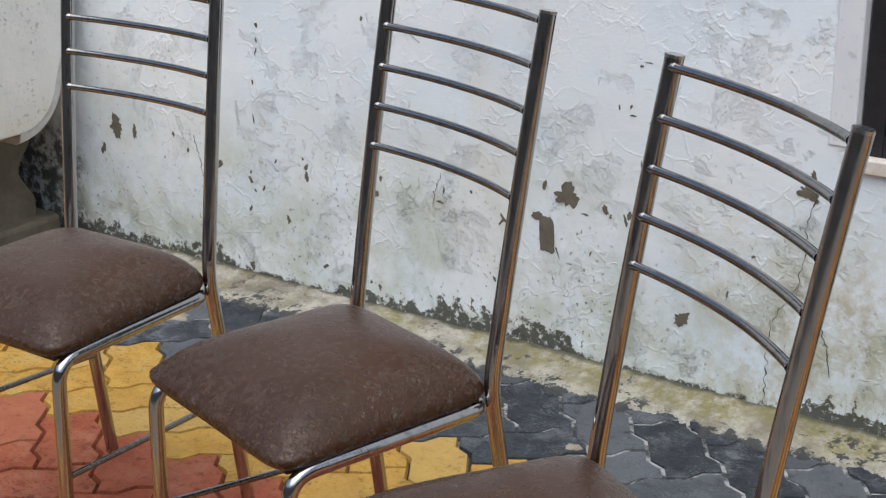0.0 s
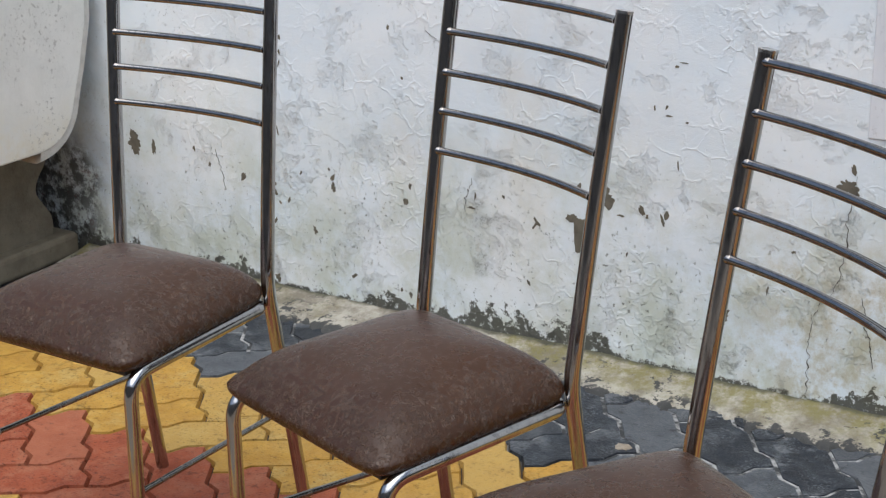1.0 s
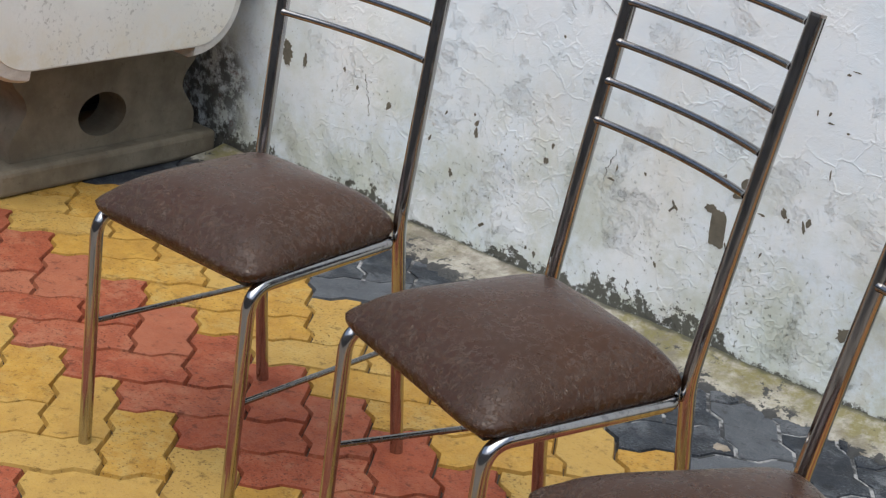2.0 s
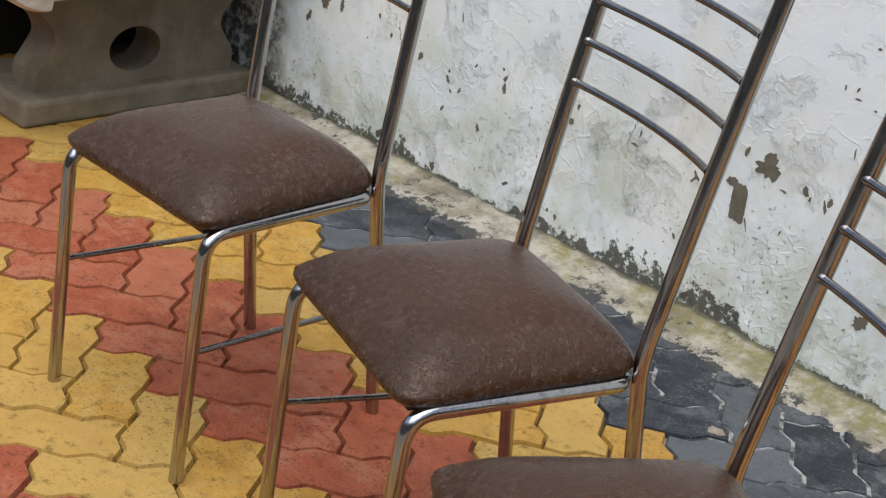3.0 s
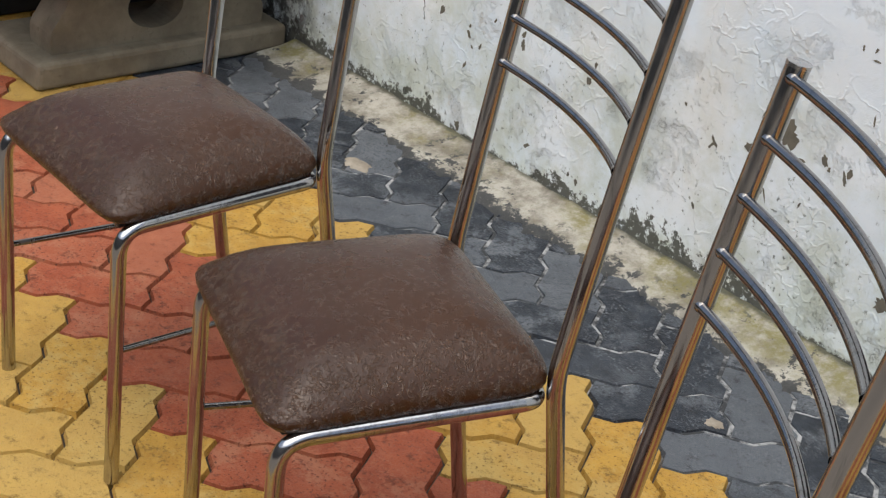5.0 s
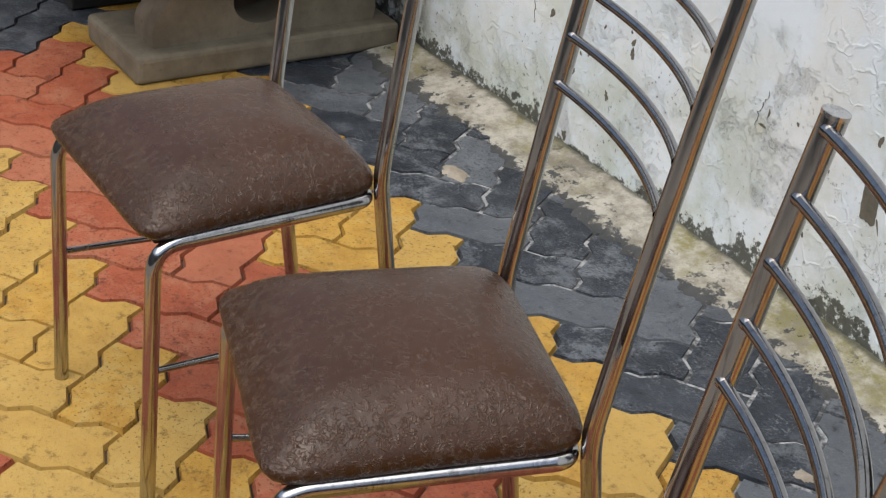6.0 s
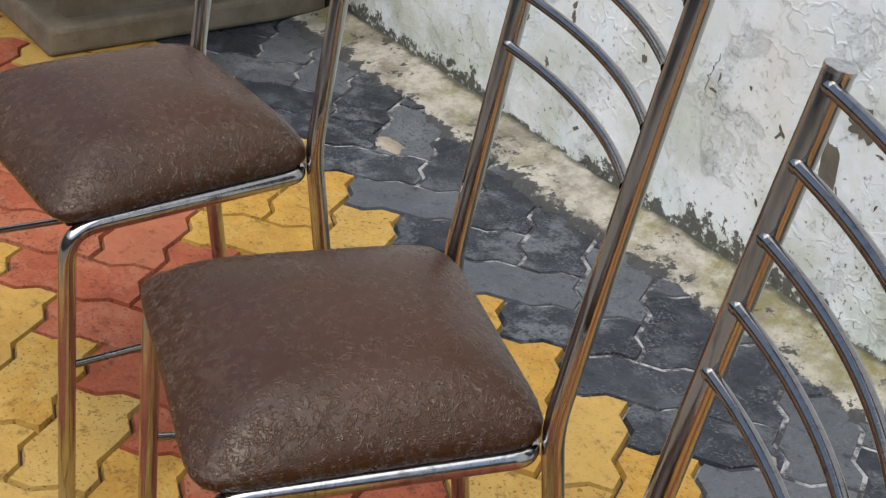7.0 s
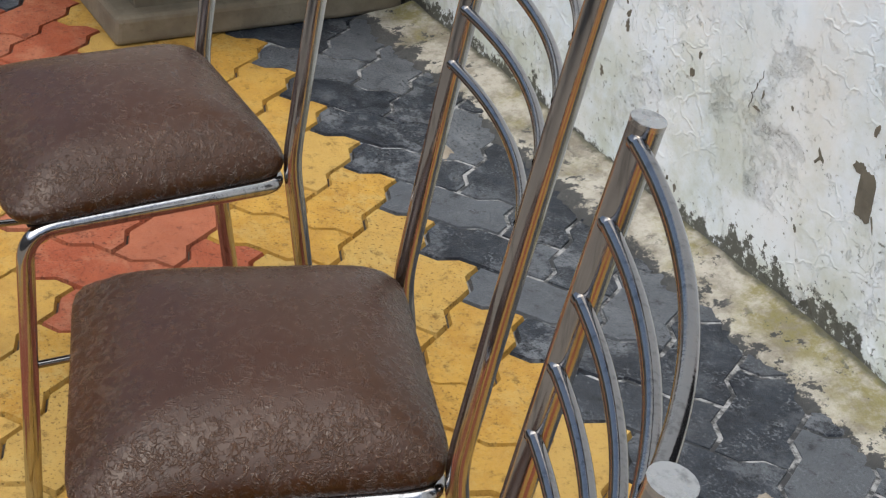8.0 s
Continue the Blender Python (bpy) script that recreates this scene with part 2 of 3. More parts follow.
def mat_tub():
    """White cement: cream stains towards the foot, clusters of dark specks."""
    m = Nodes("speckled_white_cement")
    z = m.axis("Z")
    colour = m.mix(m.step(m.noise(5, 6, 0.65), 0.3, 0.7), (0.66, 0.665, 0.63), (0.77, 0.77, 0.735))
    stain = m.mul(m.step(m.math("ADD", z, m.mul(m.noise(7, 5), 0.16)), 0.42, 0.58, 1.0, 0.0), m.step(m.noise(10, 6, 0.7), 0.35, 0.65))
    colour = m.mix(m.mul(stain, 0.75), colour, (0.62, 0.57, 0.43))
    speck = m.mul(m.step(m.noise(75, 6, 0.72), 0.55, 0.62), m.step(m.noise(7, 4, 0.6), 0.44, 0.60))
    colour = m.mix(m.mul(speck, 0.6), colour, (0.30, 0.29, 0.26))
    n = m.bump(m.noise(60, 7, 0.7), 0.003, 0.5)
    return m.set(Base_Color=colour, Roughness=0.8, Normal=n)


def mat_grout():
    m = Nodes("pale_cement_grout")
    f = m.noise(22, 6, 0.7)
    colour = m.mix(m.step(f, 0.44, 0.60), (0.035, 0.037, 0.040), (0.33, 0.335, 0.335))
    return m.set(Base_Color=colour, Roughness=0.85, Normal=m.bump(m.noise(200, 4), 0.002, 0.6))


GROUT = mat_grout()
STEEL = mat_steel("polished_steel", (0.45, 0.438, 0.43), 0.09)
STEEL_RAIL = mat_steel("smudged_steel", (0.31, 0.295, 0.285), 0.08)
STEEL_DULL = mat_steel("dull_steel", (0.27, 0.26, 0.25), 0.20)
STEEL_CAP = mat_steel("brushed_steel_cap", (0.62, 0.60, 0.58), 0.24)
LEATHER = mat_leatherette()
YELLOW = ((0.38, 0.200, 0.032), (0.52, 0.306, 0.054), (0.48, 0.325, 0.098))
RED = ((0.255, 0.055, 0.023), (0.37, 0.095, 0.040), (0.38, 0.143, 0.076))
BLACK = ((0.010, 0.0125, 0.019), (0.032, 0.040, 0.053), (0.140, 0.153, 0.170))
PAVER = {"yellow": mat_paver("yellow_paver", *YELLOW), "red": mat_paver("red_paver", *RED), "black": mat_paver("black_paver", *BLACK, wet=0.2)}
PAVER_FAR = {"yellow": mat_paver("yellow_paver_far", *YELLOW, random_by_object=False), "red": mat_paver("red_paver_far", *RED, random_by_object=False),
             "black": mat_paver("black_paver_far", *BLACK, wet=0.2, random_by_object=False)}
JOINT = mat_joint()
WHITEWASH = mat_whitewash()
SMOOTH_WHITE = mat_plain("smooth_white_plaster", (0.70, 0.73, 0.77), (0.76, 0.785, 0.82), 0.7, 9, 0.0008)
BARE = mat_plain("bare_old_plaster", (0.115, 0.105, 0.080), (0.165, 0.15, 0.115), 0.9, 40, 0.002)
SILL = mat_plain("rust_stained_sill", (0.60, 0.50, 0.38), (0.70, 0.68, 0.64), 0.85, 22, 0.002)
MORTAR = mat_mortar()
CEMENT = mat_plain("grey_cement", (0.140, 0.117, 0.081), (0.228, 0.198, 0.142), 0.85, 10, 0.003)
# near-black, for the panel that stands in for the shade under the tub
UNDER_TUB_DARK = mat_plain("under_tub_dark", (0.012, 0.011, 0.010), (0.030, 0.027, 0.023), 0.9, 12, 0.003)
TUB_WHITE = mat_tub()
TUB_RIM = mat_plain("worn_white_rim", (0.55, 0.54, 0.50), (0.68, 0.67, 0.63), 0.8, 30, 0.002)
DARK_PAINT = mat_plain("black_painted_metal", (0.012, 0.013, 0.016), (0.022, 0.023, 0.027), 0.4, 30, 0.0005)
# for the added ground out of view, toned for the posts' reflections
UNSEEN_APRON = mat_plain("unseen_apron_concrete", (0.165, 0.145, 0.122), (0.23, 0.205, 0.175), 0.9, 4, 0.003)
# for the added walls out of view, toned for what the steel reflects
CLOSING_WALL = mat_plain("unseen_wall_beige", (0.155, 0.145, 0.132), (0.21, 0.198, 0.182), 0.9, 3, 0.003)


# ---- mesh helpers ----
def mesh_from(name, verts, faces, material, smooth=False):
    me = bpy.data.meshes.new(name)
    me.from_pydata([tuple(v) for v in verts], [], faces)
    me.materials.append(material)
    me.validate()
    if smooth:
        me.polygons.foreach_set("use_smooth", [True] * len(me.polygons))
    me.update()
    return me


def from_bm(name, bm, material, smooth=False):
    bmesh.ops.recalc_face_normals(bm, faces=bm.faces)
    me = bpy.data.meshes.new(name)
    bm.to_mesh(me)
    bm.free()
    me.materials.append(material)
    if smooth:
        me.polygons.foreach_set("use_smooth", [True] * len(me.polygons))
    return me


def part(name, mesh, parent, label=""):
    ob = new(name, mesh)
    ob.parent = parent
    return tagged(ob, label)


def block(x0, x1, y0, y1, z0, z1, bevel=0.0, segments=2):
    bm = bmesh.new()
    bmesh.ops.create_cube(bm, size=1)
    for v in bm.verts:
        v.co = ((x0 + x1) / 2 + v.co.x * (x1 - x0), (y0 + y1) / 2 + v.co.y * (y1 - y0), (z0 + z1) / 2 + v.co.z * (z1 - z0))
    if bevel:
        bmesh.ops.bevel(bm, geom=bm.edges[:], offset=bevel, segments=segments, affect="EDGES", profile=0.5)
    return bm


def fillet(points, radius, steps=7):
    """A path through the points whose corners are rounded."""
    pts = [Vector(p) for p in points]
    out = [pts[0]]
    for a, b, c in zip(pts, pts[1:], pts[2:]):
        u, w = (a - b).normalized(), (c - b).normalized()
        r = min(radius, (a - b).length * 0.48, (c - b).length * 0.48)
        p, q = b + u * r, b + w * r
        for k in range(steps + 1):
            s = k / steps
            out.append(p * (1 - s) ** 2 + b * 2 * s * (1 - s) + q * s * s)
    return out + [pts[-1]]


def tube(name, path, radius, material, sides=18, caps=True):
    path = [Vector(p) for p in path]
    radii = radius if isinstance(radius, list) else [radius] * len(path)
    verts, faces = [], []
    tangent = (path[1] - path[0]).normalized()
    side = tangent.orthogonal().normalized()
    for k, p in enumerate(path):
        t = (path[min(k + 1, len(path) - 1)] - path[max(k - 1, 0)]).normalized()
        side = (side - t * side.dot(t)).normalized()
        other = t.cross(side)
        for j in range(sides):
            a = 2 * math.pi * j / sides
            verts.append(p + (side * math.cos(a) + other * math.sin(a)) * radii[k])
    for k in range(len(path) - 1):
        for j in range(sides):
            n = (j + 1) % sides
            faces.append((k * sides + j, k * sides + n, (k + 1) * sides + n, (k + 1) * sides + j))
    smooth_count = len(faces)
    if caps:
        # the ends have rings of their own, so that the round side keeps its shading up to the rim
        last = (len(path) - 1) * sides
        base = len(verts)
        verts += verts[:sides] + verts[last:last + sides]
        faces += [tuple(range(base, base + sides))[::-1], tuple(range(base + sides, base + 2 * sides))]
    me = mesh_from(name, verts, faces, material)
    me.polygons.foreach_set("use_smooth", [i < smooth_count for i in range(len(me.polygons))])
    return me


# ---- ground and pavement ----
CELL, LAT_X, LAT_Y, LAT_TURN = 0.1145, -1.1897, -1.1252, 43.81   # half a paver, where the herringbone starts, and its turn
ZIG = [(0.0, 0.0), (0.36, -0.0095), (0.66, 0.0075)]
LAT_C, LAT_S = math.cos(radians(LAT_TURN)), math.sin(radians(LAT_TURN))


def grid_to_plan(d, e):
    return (d * LAT_S + e * LAT_C, e * LAT_S - d * LAT_C)


def paver_outline(across):
    """The toothed outline of a paver two cells long, along d or, if across, along e; in (d, e)."""
    w, h = (1, 2) if across else (2, 1)
    pts = []
    for k in range(w):
        pts += [(k + s, 0, 0, off) for s, off in ZIG]
    for k in range(h):
        pts += [(w, k + s, -off, 0) for s, off in ZIG]
    back = []
    for k in range(w):
        back += [(k + s, h, 0, off) for s, off in ZIG]
    back.append((w, h, 0, 0))
    left = []
    for k in range(h):
        left += [(0, k + s, -off, 0) for s, off in ZIG]
    left.append((0, h, 0, 0))
    pts += back[::-1][:-1] + left[::-1][:-1]
    return [Vector((a * CELL + da, b * CELL + db)) for a, b, da, db in pts]


def inset(loop, dist):
    out = []
    n = len(loop)
    for k in range(n):
        a, b, c = loop[k - 1], loop[k], loop[(k + 1) % n]
        u, w = (b - a).normalized(), (c - b).normalized()
        nu, nw = Vector((-u.y, u.x)), Vector((-w.y, w.x))
        m = (nu + nw)
        m = m.normalized() / max(0.5, m.normalized().dot(nu))
        out.append(b + m * dist)
    return out


def paver_shape(across):
    loop = paver_outline(across)
    rings = [(inset(loop, 0.0013), -0.012), (inset(loop, 0.0046), 0.0)]
    verts = []
    for ring, z in rings:
        verts += [(*grid_to_plan(*v), z) for v in ring]
    n = len(loop)
    faces = [(k, (k + 1) % n, n + (k + 1) % n, n + k) for k in range(n)] + [tuple(range(n, 2 * n))]
    return verts, faces


def band_colour(i, j, across, x, y):
    """Colour of a paver by its row: bands along the wall, with a black cross band beyond the tub."""
    if -2.86 < x < -2.46 and y < -0.5:
        return "black"
    row = (j + 3 - i) // 4 if across else (j - i) // 4
    return "black" if row > 2 else {2: "yellow", 1: "red", 0: "yellow"}.get(row, ("red", "yellow")[(-row - 1) % 2])


ground = new("ground", mesh_from("ground", [(-150, -150, -0.012), (150, -150, -0.012), (150, 150, -0.012), (-150, 150, -0.012)], [(0, 1, 2, 3)], JOINT))
tagged(ground, "dark sandy ground under the paving", "ground", kind="structure")

# unseen slab, added so the posts reflect neutral ground and the wall gets bounce
apron = new("added_apron", from_bm("added_apron", block(-7, 5, -5.0, -1.86, -0.06, -0.003), UNSEEN_APRON))
tagged(apron, "plain grey-brown concrete apron, out of view, added for reflections and bounce", "concrete apron", kind="structure")


def grout_sheet():
    """Cement washed into the joints of the black pavers, thinning out at its edge."""
    bm = bmesh.new()
    n = 240
    rows = []
    for i in range(n + 1):
        x = -2.1 + 3.2 * i / n
        edge = -0.40 + 0.02 * noise.noise((x * 8, 1.5, 0)) + 0.010 * noise.noise((x * 30, 4.5, 0))
        rows.append([bm.verts.new((x, edge, -0.0125)), bm.verts.new((x, edge + 0.02, -0.0032)), bm.verts.new((x, 0.01, -0.0030))])
    for a, b in zip(rows, rows[1:]):
        for j in range(2):
            bm.faces.new((a[j], b[j], b[j + 1], a[j + 1]))
    return bm


part("joint_grout", from_bm("joint_grout", grout_sheet(), GROUT), ground, "pale cement in the joints of the black pavers")

# ---- wall with the window opening ----
def wall_relief(x, z):
    return noise.noise((x * 2.2, 3.1, z * 2.2)) * 0.006 + noise.noise((x * 9, 7.7, z * 9)) * 0.0022


def wall_sheet():
    """The front of the wall: a fine uneven sheet, with plain sides behind it."""
    bm = bmesh.new()
    x0, x1, z0, z1, n, m = -3.0, -0.02, -0.05, 1.3, 150, 68
    grid = [[None] * (m + 1) for _ in range(n + 1)]
    for i in range(n + 1):
        for j in range(m + 1):
            x, z = x0 + (x1 - x0) * i / n, z0 + (z1 - z0) * j / m
            edge = min(1.0, i / 4, (n - i) / 4, (m - j) / 4)
            y = wall_relief(x, z) * edge
            grid[i][j] = bm.verts.new((x, y, z))
    for i in range(n):
        for j in range(m):
            bm.faces.new((grid[i][j], grid[i + 1][j], grid[i + 1][j + 1], grid[i][j + 1]))
    return bm


wall = new("wall_north", from_bm("wall_north", wall_sheet(), WHITEWASH, True))
tagged(wall, "white limewashed plaster wall, peeling, with black mildew at its foot", "wall", kind="structure")


def wall_block(x0, x1, z0, z1, y0=0.0):
    return part("wall_body", from_bm("wall_body", block(x0, x1, y0, 0.22, z0, z1), WHITEWASH), wall)


wall_block(-3.0, -0.022, -0.05, 1.296, 0.012)
wall_block(-7.0, -3.0, -0.05, 3.0)
wall_block(-3.0, -0.02, 1.3, 3.0)
wall_block(-0.02, 0.88, -0.05, 0.555)
wall_block(-0.02, 0.88, 1.75, 3.0)
wall_block(0.88, 5.0, -0.05, 3.0)

window = new("window_1")
window.location = (0.43, 0.0, 0.555)
tagged(window, "dark unlit window opening with a smooth white plaster surround", "window", kind="structure")
window_parts = (
    ("surround", block(-0.500, -0.450, -0.004, 0.10, 0.02, 1.25, 0.003), SMOOTH_WHITE),
    ("window_frame", block(-0.447, -0.405, 0.02, 0.09, 0.0, 1.195, 0.003), DARK_PAINT),
    ("window_frame", block(0.405, 0.447, 0.02, 0.09, 0.0, 1.195, 0.003), DARK_PAINT),
    ("window_frame", block(-0.405, 0.405, 0.02, 0.09, 0.0, 0.045, 0.003), DARK_PAINT),
    ("window_frame", block(-0.405, 0.405, 0.02, 0.09, 1.15, 1.195, 0.003), DARK_PAINT),
    ("window_sill", block(-0.447, 0.447, -0.012, 0.018, -0.022, 0.006, 0.003), SILL),
    ("shutter", block(-0.404, 0.404, 0.045, 0.07, 0.046, 1.149, 0.002), DARK_PAINT),
)
for name, bm, material in window_parts:
    part(name, from_bm(name, bm, material), window)


def ragged(cx, cz, w, h, seed, corners=None, n=34, material=None, proud=0.0009):
    """A thin flake-shaped patch on the wall, its outline uneven."""
    rng = random.Random(seed)
    pts = []
    lean = rng.uniform(-0.5, 0.5)
    for k in range(n):
        a = 2 * math.pi * k / n
        ca, sa = math.cos(a), math.sin(a)
        power = corners or 1.0
        r = 1.0 / (abs(ca) ** (2 * power) + abs(sa) ** (2 * power)) ** (1 / (2 * power))
        wild = 0.06 if power > 1 else 1.0
        r *= 1 + wild * (0.60 * noise.noise((ca * 1.3 + seed * 3.3, sa * 1.3, 0.3)) + 0.50 * noise.noise((ca * 3.1 + seed * 1.7, sa * 3.1, 1.3)) + 0.30 * noise.noise((ca * 8 + seed, sa * 8, 2.3))) + rng.uniform(-0.06, 0.06)
        u, v = ca * r * w / 2, sa * r * h / 2
        pts.append((cx + u + v * lean * (0.25 if power > 1 else 1), cz + v))
    verts = [(x, wall_relief(x, z) - proud, z) for x, z in pts] + [(x, wall_relief(x, z) + 0.004, z) for x, z in pts]
    faces = [tuple(range(n))] + [(k, n + k, n + (k + 1) % n, (k + 1) % n) for k in range(n)]
    return mesh_from("bare_patch", verts, faces, material or BARE)


PATCHES = (
    (-0.666, 0.284, 0.036, 0.078, 3, 4.0), (-0.688, 0.319, 0.030, 0.018, 8, 1.0), (-0.617, 0.379, 0.056, 0.044, 5, 1.0), (-0.348, 0.166, 0.030, 0.026, 6, 1.0),
    (-1.930, 0.330, 0.036, 0.050, 9, 1.0), (-1.867, 0.322, 0.013, 0.030, 11, 1.0), (-1.311, 0.300, 0.012, 0.022, 12, 1.0), (-1.311, 0.325, 0.009, 0.018, 15, 1.0),
    (-1.368, 0.187, 0.010, 0.018, 13, 1.0), (-0.098, 0.476, 0.036, 0.030, 14, 1.0),
)
CHIPS = (
    (-1.582, 0.287, 0.016), (-1.484, 0.263, 0.012), (-1.444, 0.249, 0.009), (-1.489, 0.192, 0.010), (-1.979, 0.265, 0.018), (-1.734, 0.337, 0.010), (-1.687, 0.304, 0.009),
    (-0.674, 0.392, 0.014), (-0.528, 0.366, 0.014), (-0.515, 0.352, 0.008), (-0.472, 0.362, 0.014), (-0.774, 0.300, 0.013), (-0.794, 0.158, 0.009), (-1.107, 0.296, 0.014), (-1.096, 0.334, 0.010),
    (-1.450, 0.639, 0.010), (-1.466, 0.504, 0.008), (-1.142, 0.689, 0.008), (-0.476, 0.587, 0.007), (-0.091, 0.510, 0.014), (-1.126, 0.082, 0.008), (-1.102, 0.074, 0.010),
)
for cx, cz, w, h, seed, power in PATCHES:
    part("bare_patch", ragged(cx, cz, w, h, seed, power), wall, "patch of bare grey-brown plaster")
for k, (cx, cz, size) in enumerate(CHIPS):
    part("chip", ragged(cx, cz, size * 0.75, size * 1.35, 20 + k, 1.0, 18), wall)

# narrow scars
SCARS = (
    (-1.453, 0.604, 0.006, 0.012), (-1.455, 0.577, 0.005, 0.018), (-1.468, 0.416, 0.004, 0.026), (-1.483, 0.283, 0.007, 0.010), (-1.471, 0.240, 0.008, 0.012),
    (-1.321, 0.342, 0.008, 0.009), (-1.109, 0.579, 0.006, 0.008), (-1.260, 0.092, 0.014, 0.016), (-1.492, 0.046, 0.020, 0.024), (-1.403, 0.323, 0.006, 0.012),
    (-0.855, 0.344, 0.008, 0.010), (-0.780, 0.290, 0.007, 0.022), (-0.938, 0.308, 0.026, 0.006), (-0.926, 0.335, 0.005, 0.018), (-0.481, 0.350, 0.009, 0.026),
    (-0.456, 0.671, 0.012, 0.006), (-0.440, 0.680, 0.020, 0.003), (-0.471, 0.570, 0.018, 0.004), (-0.431, 0.561, 0.010, 0.005), (-0.502, 0.582, 0.005, 0.012),
    (-0.449, 0.470, 0.004, 0.026), (-0.575, 0.345, 0.020, 0.005), (-0.640, 0.250, 0.004, 0.030), (-0.560, 0.262, 0.005, 0.016), (-0.250, 0.240, 0.006, 0.020), (-0.200, 0.330, 0.012, 0.008),
)
for k, (cx, cz, w, h) in enumerate(SCARS):
    part("chip", ragged(cx, cz, w * 0.75, h * 0.8, 45 + k, 1.0, 16), wall)


CRACK_DARK = mat_plain("dirt_in_cracks", (0.05, 0.047, 0.038), (0.09, 0.082, 0.065), 0.95, 60, 0.001)


def crack(start, end, width, seed, n=46):
    """A hairline gap in the plaster that wanders from start to end, in (x, z), widening here and there."""
    rng = random.Random(seed)
    (xa, za), (xb, zb) = start, end
    front, back = [], []
    for k in range(n + 1):
        q = k / n
        calm = min(1.0, 6 * q, 6 * (1 - q))
        x = xa + (xb - xa) * q + calm * (0.010 * noise.noise((q * 4, seed, 0)) + 0.005 * noise.noise((q * 15, seed, 3)) + rng.uniform(-0.001, 0.001))
        z = za + (zb - za) * q
        half = width * (0.12 + 1.2 * max(0.0, noise.noise((q * 9, seed, 7)) + 0.12)) * (0.3 + 0.7 * calm)
        for side in (-1, 1):
            front.append((x + side * half, wall_relief(x, z) - 0.0012, z))
            back.append((x + side * half, wall_relief(x, z) + 0.004, z))
    base = len(front)
    faces = []
    for k in range(n):
        a, b, c, d = 2 * k, 2 * k + 1, 2 * k + 3, 2 * k + 2
        faces += [(a, b, c, d), (a, d, base + d, base + a), (b, base + b, base + c, c)]
    return mesh_from("crack", front + back, faces, CRACK_DARK)


CRACKS = (((-0.085, 0.500), (-0.108, 0.275), 0.0019, 1), ((-0.100, 0.300), (-0.160, 0.195), 0.0010, 2), ((-0.157, 0.210), (-0.161, 0.030), 0.0014, 3),
          ((-0.060, 0.260), (-0.030, 0.120), 0.0010, 4), ((-0.935, 0.375), (-0.955, 0.300), 0.0010, 5), ((-1.665, 0.345), (-1.640, 0.245), 0.0013, 6),
          ((-1.045, 0.690), (-0.985, 0.655), 0.0011, 7))
for start, end, width, seed in CRACKS:
    part("crack", crack(start, end, width, seed), wall, "dark crack in the plaster")


# ---- cement haunch along the foot of the wall ----
def haunch():
    bm = bmesh.new()
    x0, x1, n, m = -2.13, 1.2, 560, 14
    rows = []
    for i in range(n + 1):
        x = x0 + (x1 - x0) * i / n
        edge = -0.128 + 0.030 * noise.noise((x * 3.1, 0.5, 0)) + 0.034 * noise.noise((x * 11, 2.5, 0)) + 0.024 * noise.noise((x * 37, 5.5, 0)) + 0.012 * noise.noise((x * 90, 8.5, 0))
        if x < -1.75:
            edge -= 0.03
        row = []
        for j in range(m + 1):
            s = j / m
            y = edge * (1 - s) + 0.012 * s
            z = 0.0012 + 0.026 * s ** 1.6 + 0.004 * min(1, s * 6) * (1 + noise.noise((x * 14, y * 14, 0.2)))
            row.append(bm.verts.new((x, y, z if j else -0.006)))
        rows.append(row)
    for i in range(n):
        for j in range(m):
            bm.faces.new((rows[i][j], rows[i + 1][j], rows[i + 1][j + 1], rows[i][j + 1]))
    return bm


trim = new("trim", from_bm("trim", haunch(), MORTAR, True))
tagged(trim, "ragged cement fillet with yellow-green moss along the wall foot", "cement edging", kind="structure")

SPLASHES = ((-1.502, -0.264, 0.034, 2), (-0.402, -0.325, 0.020, 6))
SPLASH = mat_plain("dried_cement_dab", (0.24, 0.20, 0.15), (0.36, 0.32, 0.26), 0.9, 30, 0.002)


def splash(cx, cy, size, seed):
    """A flat dab of cement that set on the paving."""
    n = 40
    rim, crown = [], []
    for k in range(n):
        a = 2 * math.pi * k / n
        ca, sa = math.cos(a), math.sin(a)
        r = size * (1 + 0.5 * noise.noise((ca * 1.5 + seed, sa * 1.5, 0)) + 0.4 * noise.noise((ca * 5 + seed, sa * 5, 3)))
        rim.append((cx + ca * r, cy + sa * r * 0.8, -0.004))
        crown.append((cx + ca * r * 0.75, cy + sa * r * 0.6, 0.0032))
    faces = [(k, (k + 1) % n, n + (k + 1) % n, n + k) for k in range(n)] + [tuple(range(n, 2 * n))]
    return mesh_from("cement_splash", rim + crown, faces, SPLASH, True)


for cx, cy, size, seed in SPLASHES:
    part("cement_splash", splash(cx, cy, size, seed), trim, "dab of pale cement on the black pavers")

# ---- unseen walls behind and beside, added to close the yard and darken the steel's reflections ----
for wall_name, box in (("wall_south", (-7.2, 5.2, -5.2, -5.0, -0.05, 2.3)), ("wall_east", (5.0, 5.2, -5.0, 0.22, -0.05, 2.3)), ("wall_west", (-7.2, -7.0, -5.0, 0.22, -0.05, 2.3))):
    side_wall = new(wall_name, from_bm(wall_name, block(*box), CLOSING_WALL))
    tagged(side_wall, "plain beige wall, out of view, added to shape reflections", "wall", kind="structure")


